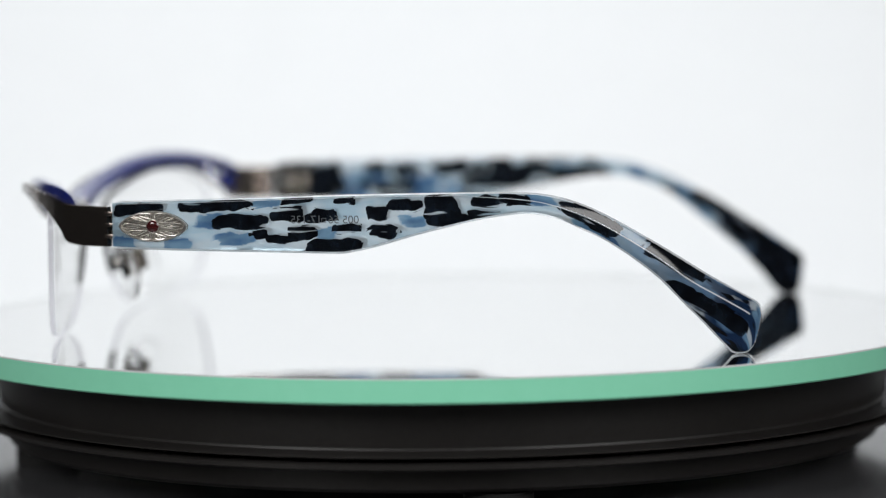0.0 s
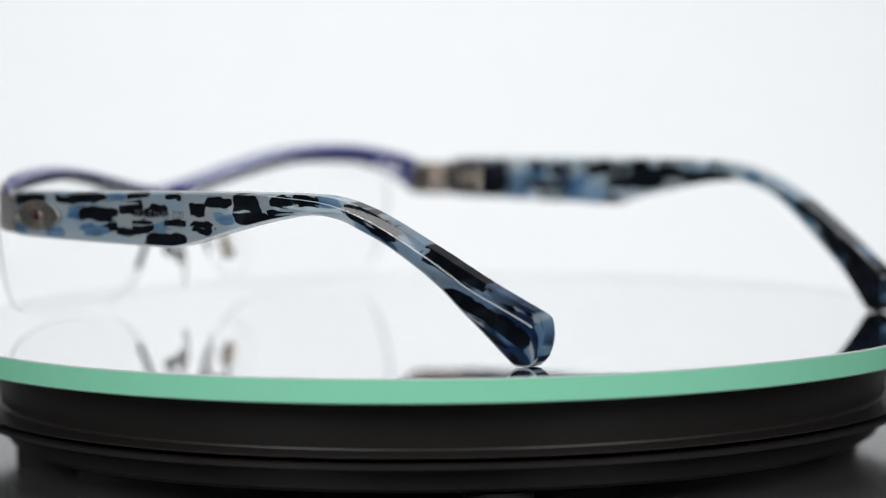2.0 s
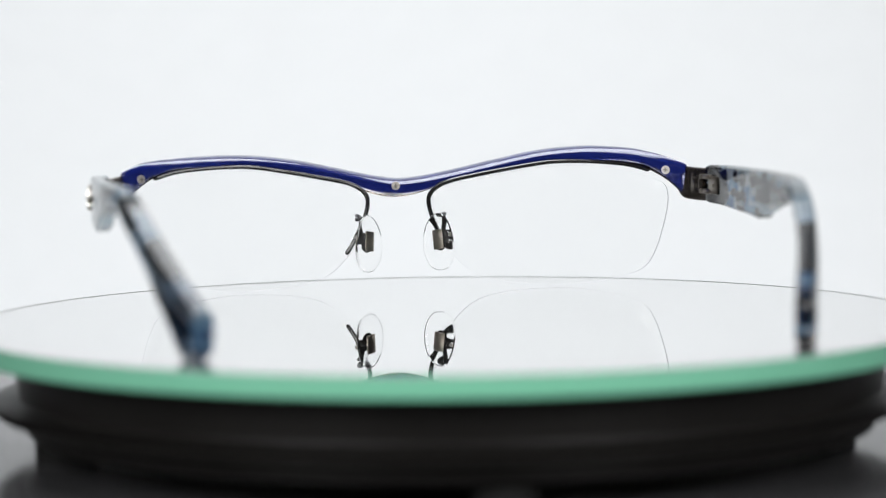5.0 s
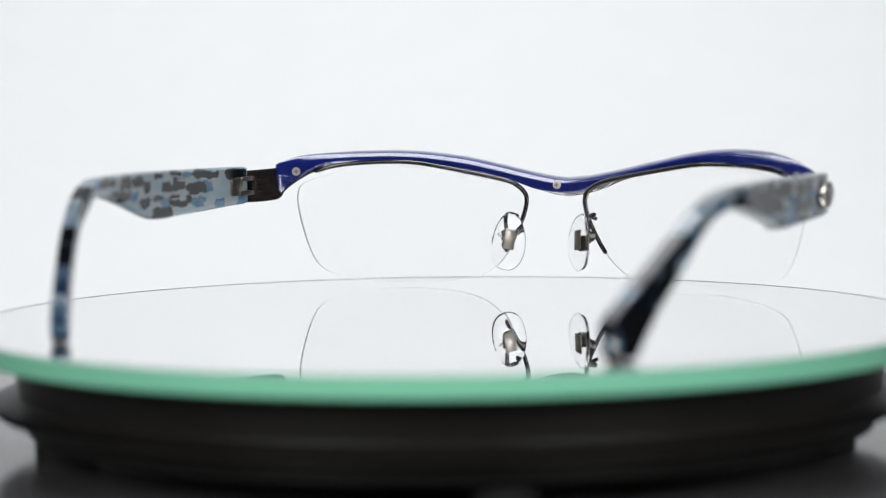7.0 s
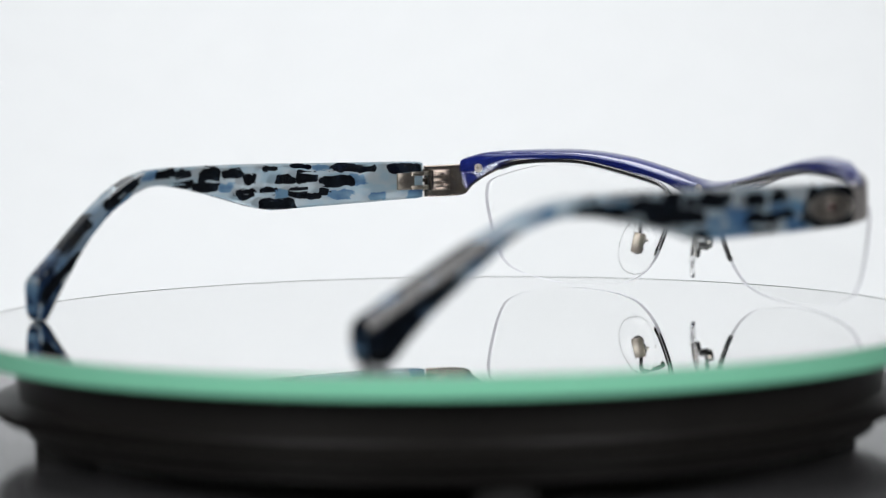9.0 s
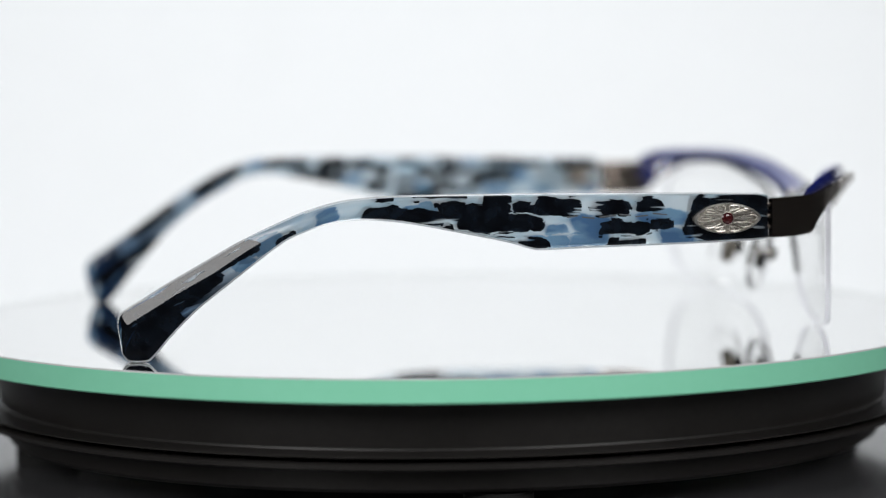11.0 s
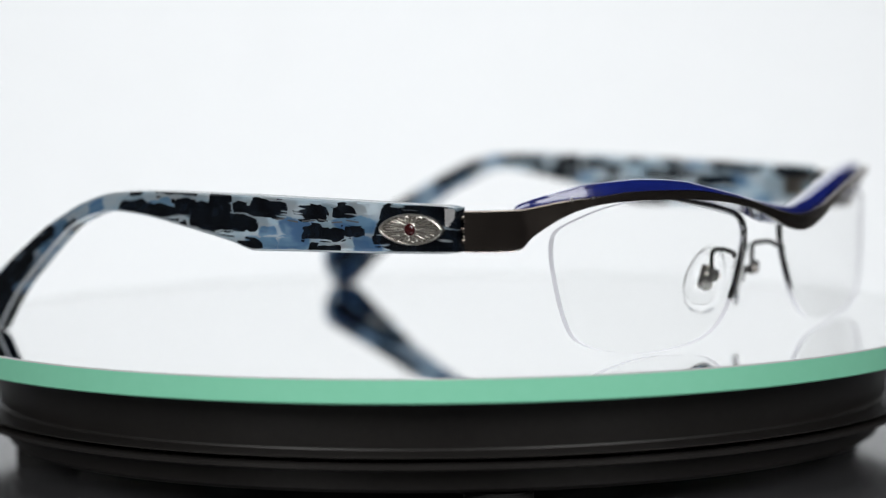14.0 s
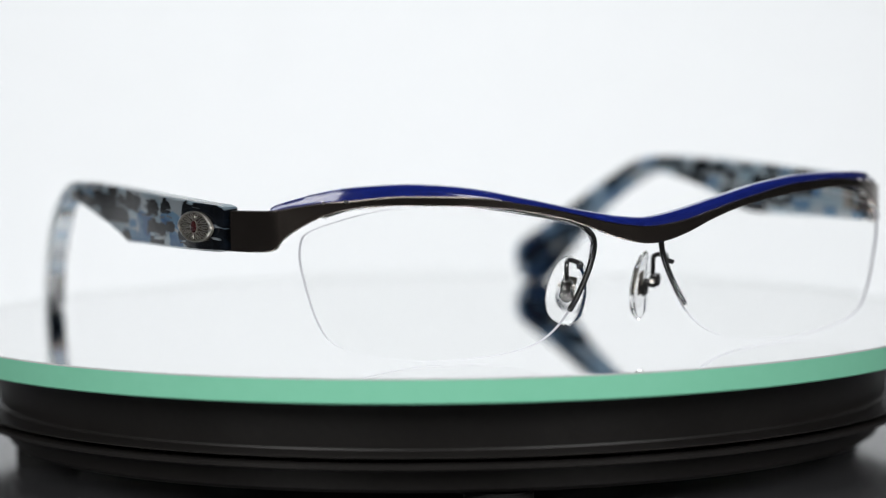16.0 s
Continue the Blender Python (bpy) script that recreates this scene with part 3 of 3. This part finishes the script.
def build_medallion(side, temple):
    m = face_frame(side, 44.9, 26.7)
    L, W = 7.2, 3.1
    back = loft([[(x * s, y * s, h) for x, y in vesica(L, W)] for s, h in ((1.0, -0.2), (1.0, 0.35), (0.97, 0.45))])
    back.transform(m)
    med = part("medallion", mirrored(back, side), TARNISH, temple, "antique silver eye-shaped medallion with petal relief")
    rim = loft([[(x * s, y * s * (1 if s > 0.99 else 0.985), h) for x, y in vesica(L, W)] for s, h in ((1.0, 0.3), (0.995, 0.75), (0.955, 0.85), (0.92, 0.75), (0.9, 0.3))], cap=False)
    rim.transform(m)
    part("rim", mirrored(rim, side), SILVER, med)
    def leaf(rho, phi, h):
        c, q = math.cos(phi), math.sin(phi)
        return ((1 - rho) * 1.5 * c + rho * L * 0.9 * c * (1 - 0.05 * q * q), (1 - rho) * 1.5 * q + rho * W * 0.87 * q, h)

    for k in range(10):
        a = 2 * math.pi * k / 10
        path = []
        for j in range(25):
            b = 2 * math.pi * j / 24
            rho = 0.5 - 0.5 * math.cos(b)
            path.append(leaf(rho, a + math.sin(b) * radians(15) * (0.4 + 0.8 * rho), 0.6))
        bm = tube(path, 0.12, 40, 6)
        bm = joined(bm, tube([leaf(f, a, h) for f, h in ((0.3, 0.46), (0.6, 0.58), (0.82, 0.5))], 0.17, 10, 6, 1.2))
        bm.transform(m)
        part("petal", mirrored(bm, side), SILVER, med)
    stone = loft([[(r * math.cos(t) * 1.05, r * math.sin(t), h) for t in (2 * math.pi * k / 20 for k in range(20))] for r, h in ((1.2, 0.4), (1.2, 0.8), (0.95, 1.02), (0.5, 1.1))])
    stone.transform(m)
    part("stone", mirrored(stone, side), STONE, med, "small dark red round stone")
    ring = loft([[((1.3 + 0.14 * math.cos(u)) * math.cos(t), (1.3 + 0.14 * math.cos(u)) * math.sin(t), 0.6 + 0.15 * math.sin(u)) for u in (2 * math.pi * j / 8 for j in range(8))]
                 for t in (2 * math.pi * k / 28 for k in range(28))], closed=True)
    ring.transform(m)
    part("setting", mirrored(ring, side), SILVER, med)


def build_hinge(side, temple, parent):
    """Riveted plate inside the temple, three knuckles, and the leaf inside the end piece."""
    xin = lambda y: CX * side + outer_x(side, y) - 3.5
    tilt = Matrix.Rotation(math.atan((outer_x(side, 54) - outer_x(side, 46)) / 8) * -1, 4, "Z")

    def place(y, z, inset):
        return Matrix.Translation((xin(y) - inset, y, z)) @ tilt

    hinge = part("hinge", mirrored(box(0.7, 5.2, 4.4, place(48.6, 26.6, 0.25), 0.25), side), HINGE, temple, "dark nickel hinge plate")
    part("rivet", mirrored(rod(0.55, 0.5, place(48.0, 26.6, 0.6) @ Matrix.Rotation(math.pi / 2, 4, "Y")), side), HINGE, hinge)
    for z in (28.5, 24.9):
        part("knuckle", mirrored(joined(box(1.7, 4.6, 1.1, place(52.2, z, 0.1), 0.3), rod(1.0, 1.1, place(54.4, z, 0.2), 20, 0.1)), side), HINGE, hinge)
    for z in (29.0, 26.7, 24.4):
        part("hinge_pin", mirrored(box(1.4, 2.6, 0.9, place(54.8, z, -1.4), 0.2), side), GUN, temple)
    leaf = mirrored(joined(box(0.8, 6.4, 5.4, Matrix.Translation((CX * side + 73.2, 58.2, 26.7)) @ Matrix.Rotation(radians(25), 4, "Z"), 0.3),
                           *[box(1.6, 4.2, 0.9, Matrix.Translation((CX * side + 72.9, 57.0, z)) @ Matrix.Rotation(radians(25), 4, "Z"), 0.3) for z in (28.2, 26.7, 25.2)],
                           rod(0.8, 5.0, Matrix.Translation((CX * side + 73.2, 55.6, 26.7)))), side)
    part("hinge_leaf", leaf, GUN, parent)


def build_screw(x, y, z, parent):
    slope = -2 * 0.0037 * (x - CX)
    f = Vector((-slope, 1, 0)).normalized()
    m = Matrix.Translation((x, y, z)) @ f.to_track_quat("Z", "Y").to_matrix().to_4x4()
    head = joined(rod(0.82, 0.95, m, 24, 0.2), rod(1.08, 0.7, m, 24, 0.12))
    screw = part("screw", head, STEEL, parent, "small bright slotted screw")
    part("slot", joined(box(0.3, 1.2, 0.12, m @ Matrix.Translation((0, 0, -0.46)), 0.02), box(1.2, 0.3, 0.12, m @ Matrix.Translation((0, 0, -0.46)), 0.02)), TARNISH, screw)


def build_letters(temple):
    """Size marking along the wearer's left temple, seen through the acetate from its inner side."""
    y0, y1, z = 16.6, 2.9, 28.0
    txt = "005 56  17-135"
    cu = bpy.data.curves.new("marking", "FONT")
    cu.body, cu.size, cu.align_x = txt, 1.9, "LEFT"
    tmp = bpy.data.objects.new("marking", cu)
    scene.collection.objects.link(tmp)
    dg = bpy.context.evaluated_depsgraph_get()
    me = bpy.data.meshes.new_from_object(tmp.evaluated_get(dg))
    bpy.data.objects.remove(tmp)
    bm = bmesh.new()
    bm.from_mesh(me)
    bpy.data.meshes.remove(me)
    xs = [v.co.x for v in bm.verts]
    k = (y0 - y1) / (max(xs) - min(xs))
    ext = bmesh.ops.extrude_face_region(bm, geom=bm.faces[:])
    for v in [e for e in ext["geom"] if isinstance(e, bmesh.types.BMVert)]:
        v.co.z += 0.03
    for v in bm.verts:
        u, h, d = (v.co.x - min(xs)) * k, v.co.y * k * 1.0, v.co.z
        y = y1 + u
        v.co = (CX - outer_x(-1, y) - 0.015 + d * -0.5, y, z - 0.7 + h)
    yc, zc = y1 + (y0 - y1) * 0.515, z - 0.1
    for dy, dz, sy, sz in ((0.42, 0, 0.12, 0.95), (-0.42, 0, 0.12, 0.95), (0, 0.42, 0.95, 0.12), (0, -0.42, 0.95, 0.12)):
        bm = joined(bm, box(0.05, sy, sz, Matrix.Translation((CX - outer_x(-1, yc) - 0.015, yc + dy, zc + dz)), 0))
    part("size_marking", bm, INK, temple, "grey printed size marking 005 56 17-135")


def build_script(temple):
    """Unreadable script line on the other temple, as thin bars."""
    for k, (y, l, z, h) in enumerate(((31, 3.0, 27.9, 0.3), (27.2, 2.6, 27.6, 0.3), (23.8, 2.4, 27.9, 0.3), (20.2, 3.4, 27.7, 0.3), (16.2, 2.6, 27.5, 0.3), (12.9, 2.2, 27.8, 0.3))):
        part("script_bar", box(0.1, l, h, Matrix.Translation((CX + outer_x(1, y) + 0.0, y, z)) @ Matrix.Rotation(radians((-6, 5)[k % 2]), 4, "X"), 0.02), INK, temple)


def build_eyeglasses():
    g = tagged(new("eyeglasses"), "half-rim eyeglasses, blue brow trim and tortoise temples, standing on a mirror", "eyeglasses")
    build_brow(g)
    build_trim(g)
    for side in (-1, 1):
        build_lens(side, g)
        build_rim(side, g)
        build_pad(side, g)
        temple = build_temple(side, g)
        (build_letters if side < 0 else build_script)(temple)
    build_screw(CX - 66.2, 66.0, 29.7, g)
    build_screw(CX + 66.2, 66.0, 29.7, g)
    build_screw(CX - 0.8, 82.1, 26.0, g)
    for side in (-1, 1):
        for x, y, z, r in ((59.8, 74.9, 32.55, 0.42), (63.4, 72.2, 32.2, 0.26)):
            part("rivet", rod(r, 0.5, Matrix.Translation((CX + side * x, y, z)), 14, 0.1), SILVER, g, "tiny bright rivet")
    return g


turntable, platter = build_turntable()
mirror_disc = build_mirror()
eyeglasses = build_eyeglasses()

TURN = (80.35, 65.81, 51.28, 36.74, 22.21, 7.67, -6.88, -21.44, -36.01, -50.60, -65.21, -79.85, -94.51, -109.20, -123.92, -138.68, -153.48)


def motions():
    rows = [(float(t), pose(0, 0, 0, 0, 0, a)) for t, a in enumerate(TURN)]
    for thing in (platter, mirror_disc, eyeglasses):
        walk(thing, rows)


motions()
